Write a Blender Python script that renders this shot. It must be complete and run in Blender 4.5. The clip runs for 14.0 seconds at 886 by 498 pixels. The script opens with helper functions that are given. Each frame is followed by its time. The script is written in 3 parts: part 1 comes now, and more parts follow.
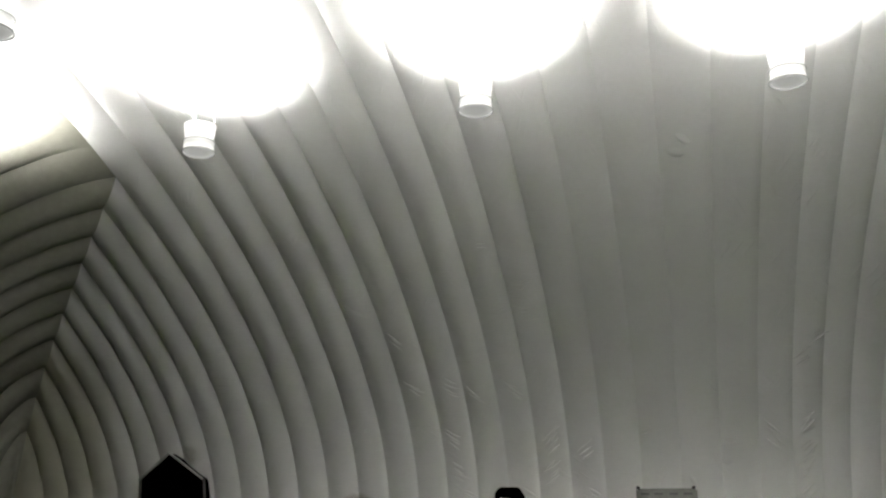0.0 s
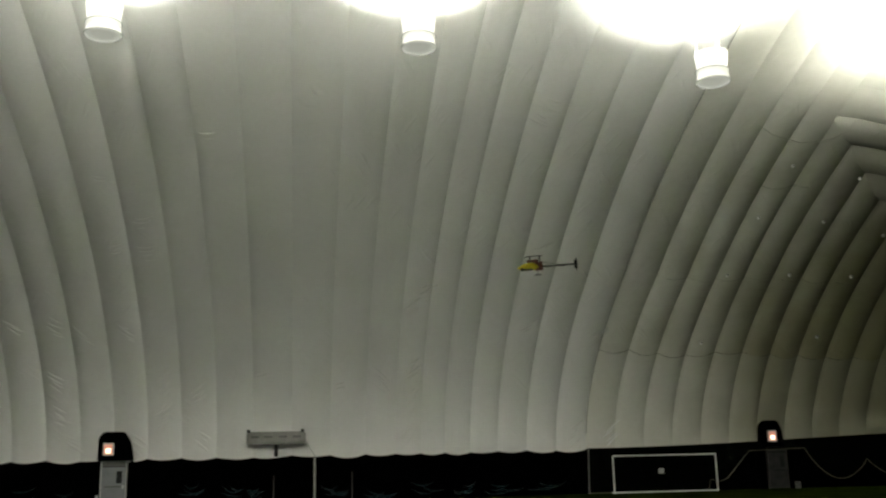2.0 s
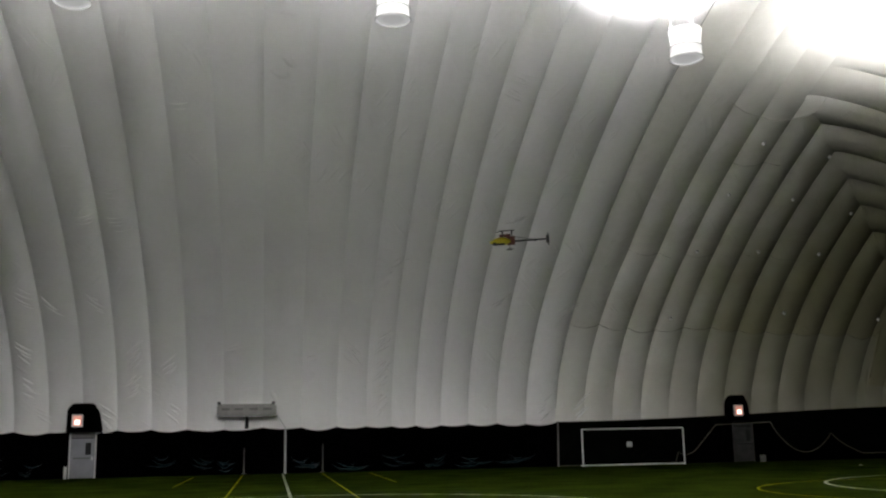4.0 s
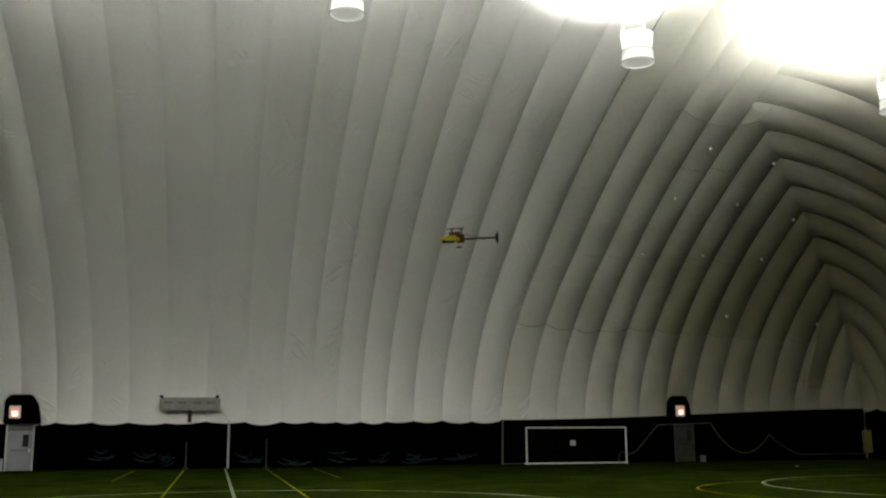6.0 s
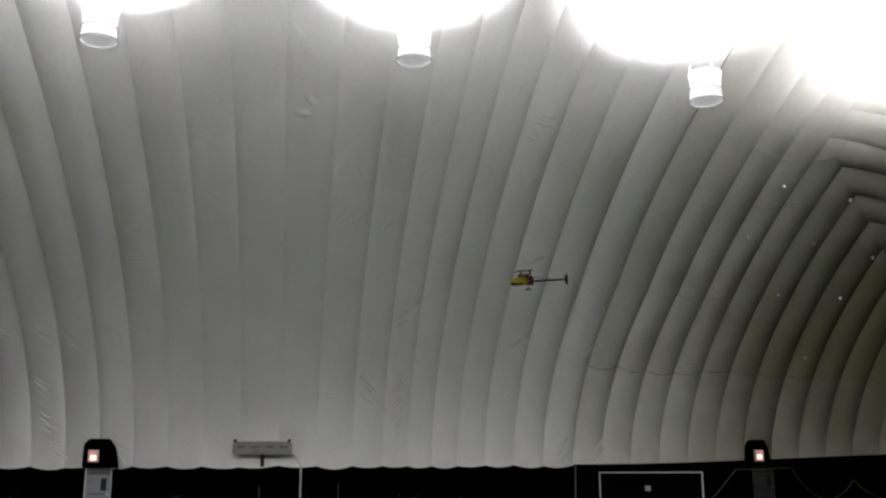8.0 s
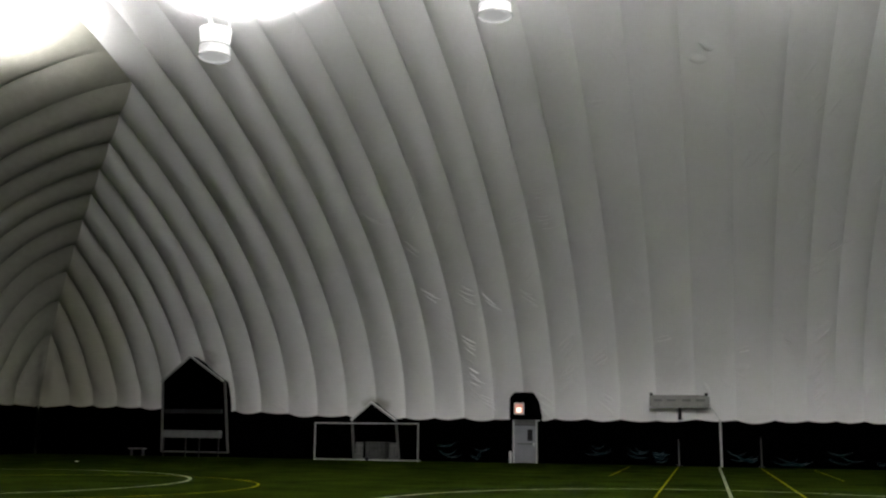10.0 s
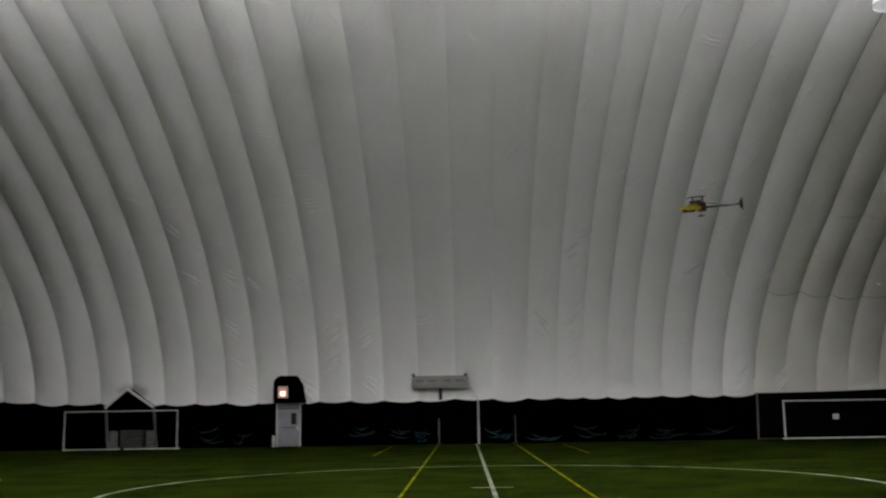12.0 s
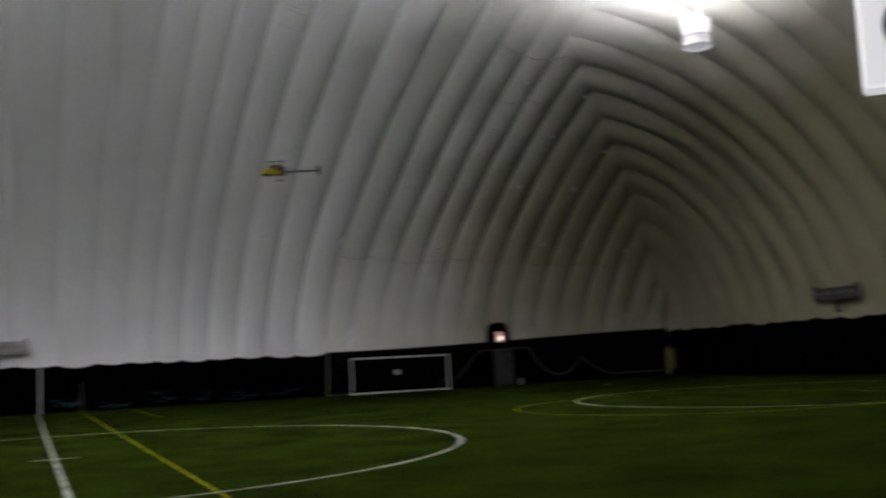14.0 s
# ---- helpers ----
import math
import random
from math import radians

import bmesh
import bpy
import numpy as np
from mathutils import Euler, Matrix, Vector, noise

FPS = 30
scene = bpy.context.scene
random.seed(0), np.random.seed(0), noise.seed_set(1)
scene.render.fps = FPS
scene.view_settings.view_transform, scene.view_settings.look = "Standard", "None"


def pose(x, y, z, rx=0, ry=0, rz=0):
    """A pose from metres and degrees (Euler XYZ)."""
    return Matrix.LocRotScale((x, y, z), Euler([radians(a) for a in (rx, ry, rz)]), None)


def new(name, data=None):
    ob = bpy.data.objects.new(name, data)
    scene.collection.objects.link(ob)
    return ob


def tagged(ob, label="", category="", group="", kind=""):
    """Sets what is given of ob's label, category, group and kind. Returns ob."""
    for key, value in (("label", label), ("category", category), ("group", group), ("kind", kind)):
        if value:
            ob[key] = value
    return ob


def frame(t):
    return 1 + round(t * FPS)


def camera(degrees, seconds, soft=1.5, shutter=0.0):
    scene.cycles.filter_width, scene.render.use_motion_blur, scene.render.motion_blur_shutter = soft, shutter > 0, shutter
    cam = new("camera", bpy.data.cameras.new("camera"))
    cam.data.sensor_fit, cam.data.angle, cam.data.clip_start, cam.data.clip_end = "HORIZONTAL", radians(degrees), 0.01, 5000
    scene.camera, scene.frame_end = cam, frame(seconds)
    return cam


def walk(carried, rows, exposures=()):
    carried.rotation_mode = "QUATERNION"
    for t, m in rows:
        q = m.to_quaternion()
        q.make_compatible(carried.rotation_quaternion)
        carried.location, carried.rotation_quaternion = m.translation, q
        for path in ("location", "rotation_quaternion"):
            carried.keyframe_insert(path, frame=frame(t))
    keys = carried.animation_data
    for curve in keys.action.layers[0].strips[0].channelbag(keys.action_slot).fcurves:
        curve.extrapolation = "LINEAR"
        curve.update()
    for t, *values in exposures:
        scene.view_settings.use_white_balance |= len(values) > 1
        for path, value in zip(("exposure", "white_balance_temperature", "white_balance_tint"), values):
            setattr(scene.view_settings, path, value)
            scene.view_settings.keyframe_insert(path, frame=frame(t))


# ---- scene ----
cam = camera(48.26, 14.0, soft=2.2, shutter=0.25)
walk(cam, [
    (0.0, pose(-0.63, 0, 1.83, 105.62, -0.02, 13.75)),
    (0.5, pose(-0.63, 0, 1.83, 105.30, -0.02, 11.13)),
    (1.0, pose(-0.63, 0, 1.83, 105.17, -0.13, 3.75)),
    (1.5, pose(-0.63, 0, 1.83, 102.10, 1.10, -2.96)),
    (2.0, pose(-0.63, 0, 1.83, 102.24, 1.29, -8.02)),
    (2.5, pose(-0.63, 0, 1.83, 101.88, 0.97, -9.90)),
    (3.0, pose(-0.63, 0, 1.83, 101.01, 1.24, -10.32)),
    (3.5, pose(-0.63, 0, 1.83, 100.77, 1.17, -9.84)),
    (3.7, pose(-0.63, 0, 1.83, 100.68, 1.10, -9.70)),
    (5.8, pose(-0.63, 0, 1.83, 100.85, 0.40, -10.50)),
    (6.0, pose(-0.63, 0, 1.83, 100.47, 0.35, -12.82)),
    (6.5, pose(-0.63, 0, 1.83, 100.12, 1.01, -10.10)),
    (7.0, pose(-0.63, 0, 1.83, 102.51, 0.73, -6.78)),
    (7.5, pose(-0.63, 0, 1.83, 103.25, 0.48, -7.57)),
    (8.0, pose(-0.63, 0, 1.83, 102.97, 0.23, -8.78)),
    (8.5, pose(-0.63, 0, 1.83, 101.97, 0.37, -7.96)),
    (9.0, pose(-0.63, 0, 1.83, 101.49, -0.17, 2.21)),
    (9.2, pose(-0.63, 0, 1.83, 101.45, -0.30, 5.45)),
    (10.2, pose(-0.63, 0, 1.83, 99.90, -0.60, 15.20)),
    (11.3, pose(-0.63, 0, 1.83, 98.66, -0.44, 12.71)),
    (11.5, pose(-0.63, 0, 1.83, 99.04, 0.08, 9.79)),
    (12.0, pose(-0.63, 0, 1.83, 99.26, 0.94, 1.22)),
    (12.5, pose(-0.63, 0, 1.83, 99.21, 0.61, -0.46)),
    (13.0, pose(-0.63, 0, 1.83, 97.16, 0.31, -1.67)),
    (13.2, pose(-0.63, 0, 1.83, 96.96, 0.79, -4.13)),
    (13.5, pose(-0.63, 0, 1.83, 96.86, 1.00, -7.03)),
    (13.7, pose(-0.63, 0, 1.83, 96.70, 1.72, -10.32)),
    (14.0, pose(-0.63, 0, 1.83, 96.30, 2.75, -22.83)),
], exposures=[
    (0.0, 0.40, 6650, 7), (0.5, 0.40, 7050, 0), (1.0, 0.40, 7600, -7), (1.6, 0.40, 7350, -4), (2.2, 0.40, 7100, -1), (3.0, 0.42, 6650, 7), (3.5, 0.42, 6400, 12),
    (5.8, 0.42, 7000, 2), (6.5, 0.42, 6700, 7), (7.2, 0.42, 6400, 12), (8.0, 0.42, 6350, 12), (8.5, 0.42, 6750, 6), (9.0, 0.40, 6500, 10),
    (11.5, 0.40, 6450, 10), (12.0, 0.41, 6400, 12), (12.5, 0.42, 6650, 7), (13.0, 0.44, 6350, 12), (13.5, 0.44, 6350, 13), (14.0, 0.28, 6200, 14),
])

# ---- light: the place is closed and lit by its up-lights, an added unseen row and added fill lamps ----
world = bpy.data.worlds.new("night")
world.use_nodes = True
world.node_tree.nodes["Background"].inputs[0].default_value = (0.01, 0.012, 0.02, 1)
world.node_tree.nodes["Background"].inputs[1].default_value = 0.05
scene.world = world
LAMP_WATTS, FILL_WATTS = 26000.0, 780.0
# along the dome, and height of the lamp's lower rim
LAMPS = ((-26.9, 14.4), (-16.95, 14.6), (-6.85, 15.15), (3.1, 15.1), (13.15, 14.25), (23.2, 13.2))
LAMP_Y = (30.0, 19.0)

# ---- plan, in metres ----
XW, XE = -41.7, 38.9            # west and east ends of the dome
YN, YS = 55.24, -5.0            # far and near long sides
BAND = 2.42                     # height of the dark lining round the foot
HALF = (YN - YS) / 2
SEAM_X = 15.3                   # seam between the two kinds of lining
PITCH = 1.712                   # breadth of a roll
def crease(i):
    """Station of a crease along the dome; the rolls are wider beside the tall opening and at mid-length."""
    x = SEAM_X + PITCH * i
    return x - 0.52 * math.exp(-((x + 26.0) / 5.5) ** 2) + 1.3 * math.exp(-((x - 2.0) / 5.0) ** 2)


CREASES = [crease(i) for i in range(-32, 14)]
SKEW = {"N": 1.0, "S": 1.0, "W": 0.925, "E": 0.97}   # plan slope of the hips where the ends meet the sides
CAP_W, CAP_E = CREASES[9] - XW, XE - CREASES[-10]   # how far the end caps reach in


def rise(q):
    """Height of the dome q metres in from its foot: upright at the foot, flat at the crown."""
    s = min(max(1 - q / HALF, 0.0), 1.0)
    return BAND + 17.2 * (1 - s ** 1.3) ** 0.55


def lift(x):
    """How much higher the lining stands towards the ends."""
    k = min(max((abs(x) - 16) / 24, 0.0), 1.0)
    return 0.62 * k * k * (3 - 2 * k)


# ---- materials ----
def material(name, base, rough=0.6, metal=0.0, tint=None, scale=3.0, bump=0.0, bump_scale=40.0, spread=0.5, spec=0.5):
    """Principled surface with broad and fine variation of colour and a fine relief."""
    m = bpy.data.materials.new(name)
    m.use_nodes = True
    nt = m.node_tree
    bsdf = nt.nodes["Principled BSDF"]
    bsdf.inputs["Roughness"].default_value = rough
    bsdf.inputs["Metallic"].default_value = metal
    bsdf.inputs["Specular IOR Level"].default_value = spec
    co = nt.nodes.new("ShaderNodeTexCoord")
    if tint is None:
        tint = tuple(c * 0.8 for c in base)
    big = nt.nodes.new("ShaderNodeTexNoise")
    big.inputs["Scale"].default_value = scale
    big.inputs["Detail"].default_value = 6
    fine = nt.nodes.new("ShaderNodeTexNoise")
    fine.inputs["Scale"].default_value = scale * 14
    fine.inputs["Detail"].default_value = 3
    mixf = nt.nodes.new("ShaderNodeMix")
    mixf.inputs[0].default_value = 0.35
    ramp = nt.nodes.new("ShaderNodeMapRange")
    ramp.inputs[1].default_value, ramp.inputs[2].default_value = 0.5 - spread / 2, 0.5 + spread / 2
    col = nt.nodes.new("ShaderNodeMix")
    col.data_type = "RGBA"
    col.inputs[6].default_value = (*tint, 1)
    col.inputs[7].default_value = (*base, 1)
    nt.links.new(co.outputs["Object"], big.inputs["Vector"])
    nt.links.new(co.outputs["Object"], fine.inputs["Vector"])
    nt.links.new(big.outputs[0], mixf.inputs[2])
    nt.links.new(fine.outputs[0], mixf.inputs[3])
    nt.links.new(mixf.outputs[0], ramp.inputs[0])
    nt.links.new(ramp.outputs[0], col.inputs[0])
    nt.links.new(col.outputs[2], bsdf.inputs["Base Color"])
    if bump:
        bt = nt.nodes.new("ShaderNodeTexNoise")
        bt.inputs["Scale"].default_value = bump_scale
        bt.inputs["Detail"].default_value = 4
        bn = nt.nodes.new("ShaderNodeBump")
        bn.inputs["Strength"].default_value = bump
        bn.inputs["Distance"].default_value = 0.05
        nt.links.new(co.outputs["Object"], bt.inputs["Vector"])
        nt.links.new(bt.outputs[0], bn.inputs["Height"])
        nt.links.new(bn.outputs[0], bsdf.inputs["Normal"])
    return m


def glow(name, colour, strength, paint=None):
    m = bpy.data.materials.new(name)
    m.use_nodes = True
    b = m.node_tree.nodes["Principled BSDF"]
    b.inputs["Base Color"].default_value = (*(paint or colour), 1)
    b.inputs["Emission Color"].default_value = (*colour, 1)
    b.inputs["Emission Strength"].default_value = strength
    return m


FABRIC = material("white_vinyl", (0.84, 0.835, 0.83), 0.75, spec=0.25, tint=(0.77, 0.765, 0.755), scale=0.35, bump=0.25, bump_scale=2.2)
# West end lining: the dim light there is put into a darker colour.
WEST_DIM = material("dimmed_vinyl", (0.38, 0.372, 0.32), 0.6, tint=(0.26, 0.255, 0.21), scale=0.2, bump=0.3, bump_scale=2.0)
LOWER = material("newer_vinyl", (0.74, 0.73, 0.69), 0.55, tint=(0.66, 0.65, 0.60), scale=0.3, bump=0.3, bump_scale=2.0)
QUILT = material("dingy_dimmed_vinyl", (0.76, 0.75, 0.71), 0.6, tint=(0.62, 0.61, 0.555), scale=0.16, spread=0.5, bump=0.3, bump_scale=2.0)


def creased(m, strength):
    """Adds bundles of slanting creases to a lining's relief."""
    nt = m.node_tree
    co = nt.nodes.new("ShaderNodeTexCoord")
    bsdf = nt.nodes["Principled BSDF"]
    under = bsdf.inputs["Normal"].links[0].from_node
    for tilt, seed in ((38, 0.0), (-42, 31.0)):
        mp = nt.nodes.new("ShaderNodeMapping")
        mp.inputs["Rotation"].default_value = (0, math.radians(tilt), 0)
        mp.inputs["Location"].default_value = (seed, seed * 0.7, 0)
        mp.vector_type = "TEXTURE"
        mp.inputs["Scale"].default_value = (1.5, 2.5, 0.17)
        streak = nt.nodes.new("ShaderNodeTexNoise")
        streak.inputs["Scale"].default_value = 1.0
        streak.inputs["Detail"].default_value = 2
        ridge = nt.nodes.new("ShaderNodeMapRange")
        ridge.inputs[1].default_value, ridge.inputs[2].default_value = 0.58, 0.68
        patch = nt.nodes.new("ShaderNodeTexNoise")
        patch.inputs["Scale"].default_value = 0.42
        shift = nt.nodes.new("ShaderNodeMapping")
        shift.inputs["Location"].default_value = (seed * 2 + 5, 3, seed)
        here = nt.nodes.new("ShaderNodeMapRange")
        here.inputs[1].default_value, here.inputs[2].default_value = 0.54, 0.66
        mul = nt.nodes.new("ShaderNodeMath")
        mul.operation = "MULTIPLY"
        bn = nt.nodes.new("ShaderNodeBump")
        bn.inputs["Strength"].default_value = strength
        bn.inputs["Distance"].default_value = 0.09
        nt.links.new(co.outputs["Object"], mp.inputs["Vector"])
        nt.links.new(mp.outputs[0], streak.inputs["Vector"])
        nt.links.new(streak.outputs[0], ridge.inputs[0])
        nt.links.new(co.outputs["Object"], shift.inputs["Vector"])
        nt.links.new(shift.outputs[0], patch.inputs["Vector"])
        nt.links.new(patch.outputs[0], here.inputs[0])
        nt.links.new(ridge.outputs[0], mul.inputs[0])
        nt.links.new(here.outputs[0], mul.inputs[1])
        nt.links.new(mul.outputs[0], bn.inputs["Height"])
        nt.links.new(under.outputs[0], bn.inputs["Normal"])
        under = bn
    nt.links.new(under.outputs[0], bsdf.inputs["Normal"])


def stained_or_dimmed(m, colour, at=(35.0, 36.0, 7.0), size=(18.0, 36.0, 10.5), grain=0.22):
    """A cloudy-edged patch on a lining: soot, yellowing and painted-in dimness."""
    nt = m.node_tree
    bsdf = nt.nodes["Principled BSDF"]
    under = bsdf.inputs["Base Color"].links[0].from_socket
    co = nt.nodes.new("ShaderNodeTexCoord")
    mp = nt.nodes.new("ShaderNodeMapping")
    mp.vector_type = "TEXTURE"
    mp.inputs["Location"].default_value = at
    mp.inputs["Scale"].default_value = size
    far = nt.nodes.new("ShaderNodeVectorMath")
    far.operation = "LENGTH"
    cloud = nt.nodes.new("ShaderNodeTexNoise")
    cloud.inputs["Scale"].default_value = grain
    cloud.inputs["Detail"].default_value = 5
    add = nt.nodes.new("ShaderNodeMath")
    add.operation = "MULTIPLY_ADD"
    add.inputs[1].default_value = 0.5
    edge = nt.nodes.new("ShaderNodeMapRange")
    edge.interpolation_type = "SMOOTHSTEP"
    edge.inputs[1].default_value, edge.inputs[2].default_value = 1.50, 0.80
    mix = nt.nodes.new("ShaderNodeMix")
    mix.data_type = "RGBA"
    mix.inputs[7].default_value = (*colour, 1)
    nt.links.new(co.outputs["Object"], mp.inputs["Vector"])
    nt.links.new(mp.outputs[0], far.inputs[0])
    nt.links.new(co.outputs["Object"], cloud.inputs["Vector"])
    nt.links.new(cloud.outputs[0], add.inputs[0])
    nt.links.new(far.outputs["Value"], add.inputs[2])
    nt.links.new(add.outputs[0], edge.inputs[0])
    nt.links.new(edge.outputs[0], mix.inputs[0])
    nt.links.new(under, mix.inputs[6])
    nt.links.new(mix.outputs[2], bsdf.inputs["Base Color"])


# East end: yellowed lining, with the dimness there painted into the same patch.
stained_or_dimmed(QUILT, (0.235, 0.222, 0.14))
stained_or_dimmed(LOWER, (0.26, 0.25, 0.18))
stained_or_dimmed(FABRIC, (0.40, 0.39, 0.35), (-29.0, 52.0, 5.6), (1.0, 2.0, 0.8), 2.4)
stained_or_dimmed(FABRIC, (0.45, 0.44, 0.40), (-18.94, 54.4, 3.1), (0.9, 1.6, 0.5), 2.4)
# West corner: its lower light painted into the white lining's colour.
stained_or_dimmed(FABRIC, (0.44, 0.43, 0.35), (-42.0, 52.0, 8.0), (10.0, 16.0, 10.0))
creased(FABRIC, 0.25)
creased(QUILT, 0.2)
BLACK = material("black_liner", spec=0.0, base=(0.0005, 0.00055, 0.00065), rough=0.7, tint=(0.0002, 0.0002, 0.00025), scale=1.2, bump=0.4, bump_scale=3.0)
# Bluer and lighter than the black sheets: the folds' glints put into colour.
TARP_GLINT = material("tarp_glint_blue", (0.009, 0.026, 0.032), 0.28, tint=(0.003, 0.008, 0.011), scale=2.0, bump=0.5, bump_scale=5.0, spec=0.06)
NET = material("green_netting", (0.0019, 0.0024, 0.0017), 0.8, tint=(0.0009, 0.0012, 0.0009), scale=3.0, spec=0.0)
SEAM = material("dark_stitching", (0.24, 0.235, 0.19), 0.8, scale=4.0)
ROPE = material("pale_rope", (0.10, 0.096, 0.075), 0.85, tint=(0.05, 0.048, 0.036), scale=6.0, spec=0.1)
WHITE = material("white_paint", (0.48, 0.49, 0.48), 0.5, tint=(0.34, 0.35, 0.34), scale=2.5, spec=0.3)
GOALW = material("white_goal_paint", (0.74, 0.75, 0.74), 0.45, tint=(0.55, 0.56, 0.55), scale=2.5, spec=0.3)
DOORP = material("grey_door_paint", (0.24, 0.245, 0.265), 0.5, tint=(0.16, 0.165, 0.18), scale=1.6, spec=0.3)
GREYP = material("grey_panel", (0.14, 0.14, 0.135), 0.6, tint=(0.08, 0.08, 0.078), scale=3.0, spec=0.2)
PANELM = material("grey_padding", (0.078, 0.078, 0.074), 0.7, tint=(0.03, 0.03, 0.028), scale=2.2, spec=0.1)
PADDED = material("pale_grey_padding", (0.25, 0.25, 0.235), 0.6, tint=(0.15, 0.15, 0.14), scale=3.0, bump=0.3, bump_scale=6.0, spec=0.1)
# Far door's paint, darkened to carry the dimmer light at that end.
DOORP_DIM = material("dimmed_grey_door_paint", (0.045, 0.045, 0.044), 0.6, tint=(0.016, 0.016, 0.016), scale=2.2, spec=0.1)
DARK = material("dark_plastic", (0.010, 0.010, 0.011), 0.5, scale=6.0, spec=0.2)
METAL = material("galvanised_steel", (0.5, 0.5, 0.5), 0.35, metal=0.9, scale=6.0)
LINEW = material("white_turf_line", (0.29, 0.30, 0.26), 0.9, tint=(0.055, 0.065, 0.045), scale=1.1, spread=0.34, spec=0.0, bump=0.6, bump_scale=120)
LINEY = material("yellow_turf_line", (0.185, 0.175, 0.007), 0.9, tint=(0.035, 0.032, 0.002), scale=1.1, spread=0.34, spec=0.0, bump=0.6, bump_scale=120)
FAINT = material("faded_turf_line", (0.0115, 0.0145, 0.003), 0.9, tint=(0.005, 0.008, 0.001), scale=5.0, spec=0.0)
TURF = material("turf", (0.0150, 0.0235, 0.0024), 0.95, tint=(0.0050, 0.0088, 0.0012), scale=0.55, spread=0.3, bump=0.8, bump_scale=60, spec=0.0)
BOARDY = material("dull_yellow_plastic", (0.10, 0.085, 0.012), 0.5, tint=(0.05, 0.042, 0.008), scale=3.0)
YELLOW = material("yellow_canopy", (0.75, 0.62, 0.02), 0.3, scale=10.0)
BROWN = material("red_brown_anodised", (0.16, 0.04, 0.03), 0.4, scale=12.0)
CARBON = material("carbon_black", (0.02, 0.02, 0.022), 0.35, scale=20.0)
SHADE = glow("lamp_shade", (0.85, 0.84, 0.83), 0.6, (0.5, 0.5, 0.5))
SHADELOW = glow("lamp_shade_low", (0.84, 0.84, 0.83), 0.32, (0.45, 0.45, 0.45))
# Glow stands for the light falling on the white box; no known lamp.
CASE = glow("glowing_case", (0.85, 0.84, 0.83), 0.55)
SIGN = glow("lit_exit_sign", (0.62, 0.30, 0.24), 0.35)
SIGNCORE = glow("lit_exit_sign_lamp", (1.0, 0.80, 0.66), 1.6)


# ---- mesh helpers ----
def part(name, bm, mat, parent=None, label="", smooth=False):
    me = bpy.data.meshes.new(name)
    bmesh.ops.recalc_face_normals(bm, faces=bm.faces)
    bm.to_mesh(me)
    bm.free()
    me.materials.append(mat)
    if smooth:
        for p in me.polygons:
            p.use_smooth = True
    ob = new(name, me)
    if parent:
        ob.parent = parent
    if label:
        ob["label"] = label
    return ob


def thing(name, label, category, loc=(0, 0, 0), group="", kind="", rot=0.0):
    ob = new(name)
    ob.location = loc
    ob.rotation_euler = (0, 0, rot)
    return tagged(ob, label, category, group, kind)


def box(bm, x0, x1, y0, y1, z0, z1, bevel=0.0):
    r = bmesh.ops.create_cube(bm, size=1.0, matrix=Matrix.Translation(((x0 + x1) / 2, (y0 + y1) / 2, (z0 + z1) / 2))
                              @ Matrix.Diagonal((x1 - x0, y1 - y0, z1 - z0, 1)))
    if bevel:
        es = {e for v in r["verts"] for e in v.link_edges}
        bmesh.ops.bevel(bm, geom=list(es), offset=bevel, segments=2, affect="EDGES")


def boxes(*a, bevel=0.0):
    bm = bmesh.new()
    box(bm, *a, bevel=bevel)
    return bm


def tube(bm, pts, r, n=8, closed=False):
    """A round bar along points."""
    pts = [Vector(p) for p in pts]
    rings = []
    for i, p in enumerate(pts):
        a = pts[i - 1] if (i > 0 or closed) else p
        b = pts[(i + 1) % len(pts)] if (i < len(pts) - 1 or closed) else p
        d = (b - a).normalized()
        up = Vector((0, 0, 1)) if abs(d.z) < 0.9 else Vector((1, 0, 0))
        s = d.cross(up).normalized()
        t = s.cross(d)
        rr = r[i] if isinstance(r, (list, tuple)) else r
        rings.append([bm.verts.new(p + rr * (math.cos(k * math.tau / n) * s + math.sin(k * math.tau / n) * t)) for k in range(n)])
    m = len(rings) if closed else len(rings) - 1
    for i in range(m):
        a, b = rings[i], rings[(i + 1) % len(rings)]
        for k in range(n):
            bm.faces.new((a[k], a[(k + 1) % n], b[(k + 1) % n], b[k]))
    if not closed:
        bm.faces.new(rings[0][::-1])
        bm.faces.new(rings[-1])
    return bm


def bar(pts, r, n=8, closed=False):
    return tube(bmesh.new(), pts, r, n, closed)


def lathe(profile, n=32):
    """A turned shape from (radius, height) pairs."""
    bm = bmesh.new()
    rings = [[bm.verts.new((r * math.cos(k * math.tau / n), r * math.sin(k * math.tau / n), z)) for k in range(n)] for r, z in profile]
    for a, b in zip(rings, rings[1:]):
        for k in range(n):
            bm.faces.new((a[k], a[(k + 1) % n], b[(k + 1) % n], b[k]))
    return bm


# ---- ground ----
bm = boxes(-70, 70, -40, 90, -0.3, 0.0)
ground = part("ground", bm, TURF)
tagged(ground, "dark green artificial turf of an indoor field", "turf", kind="structure")


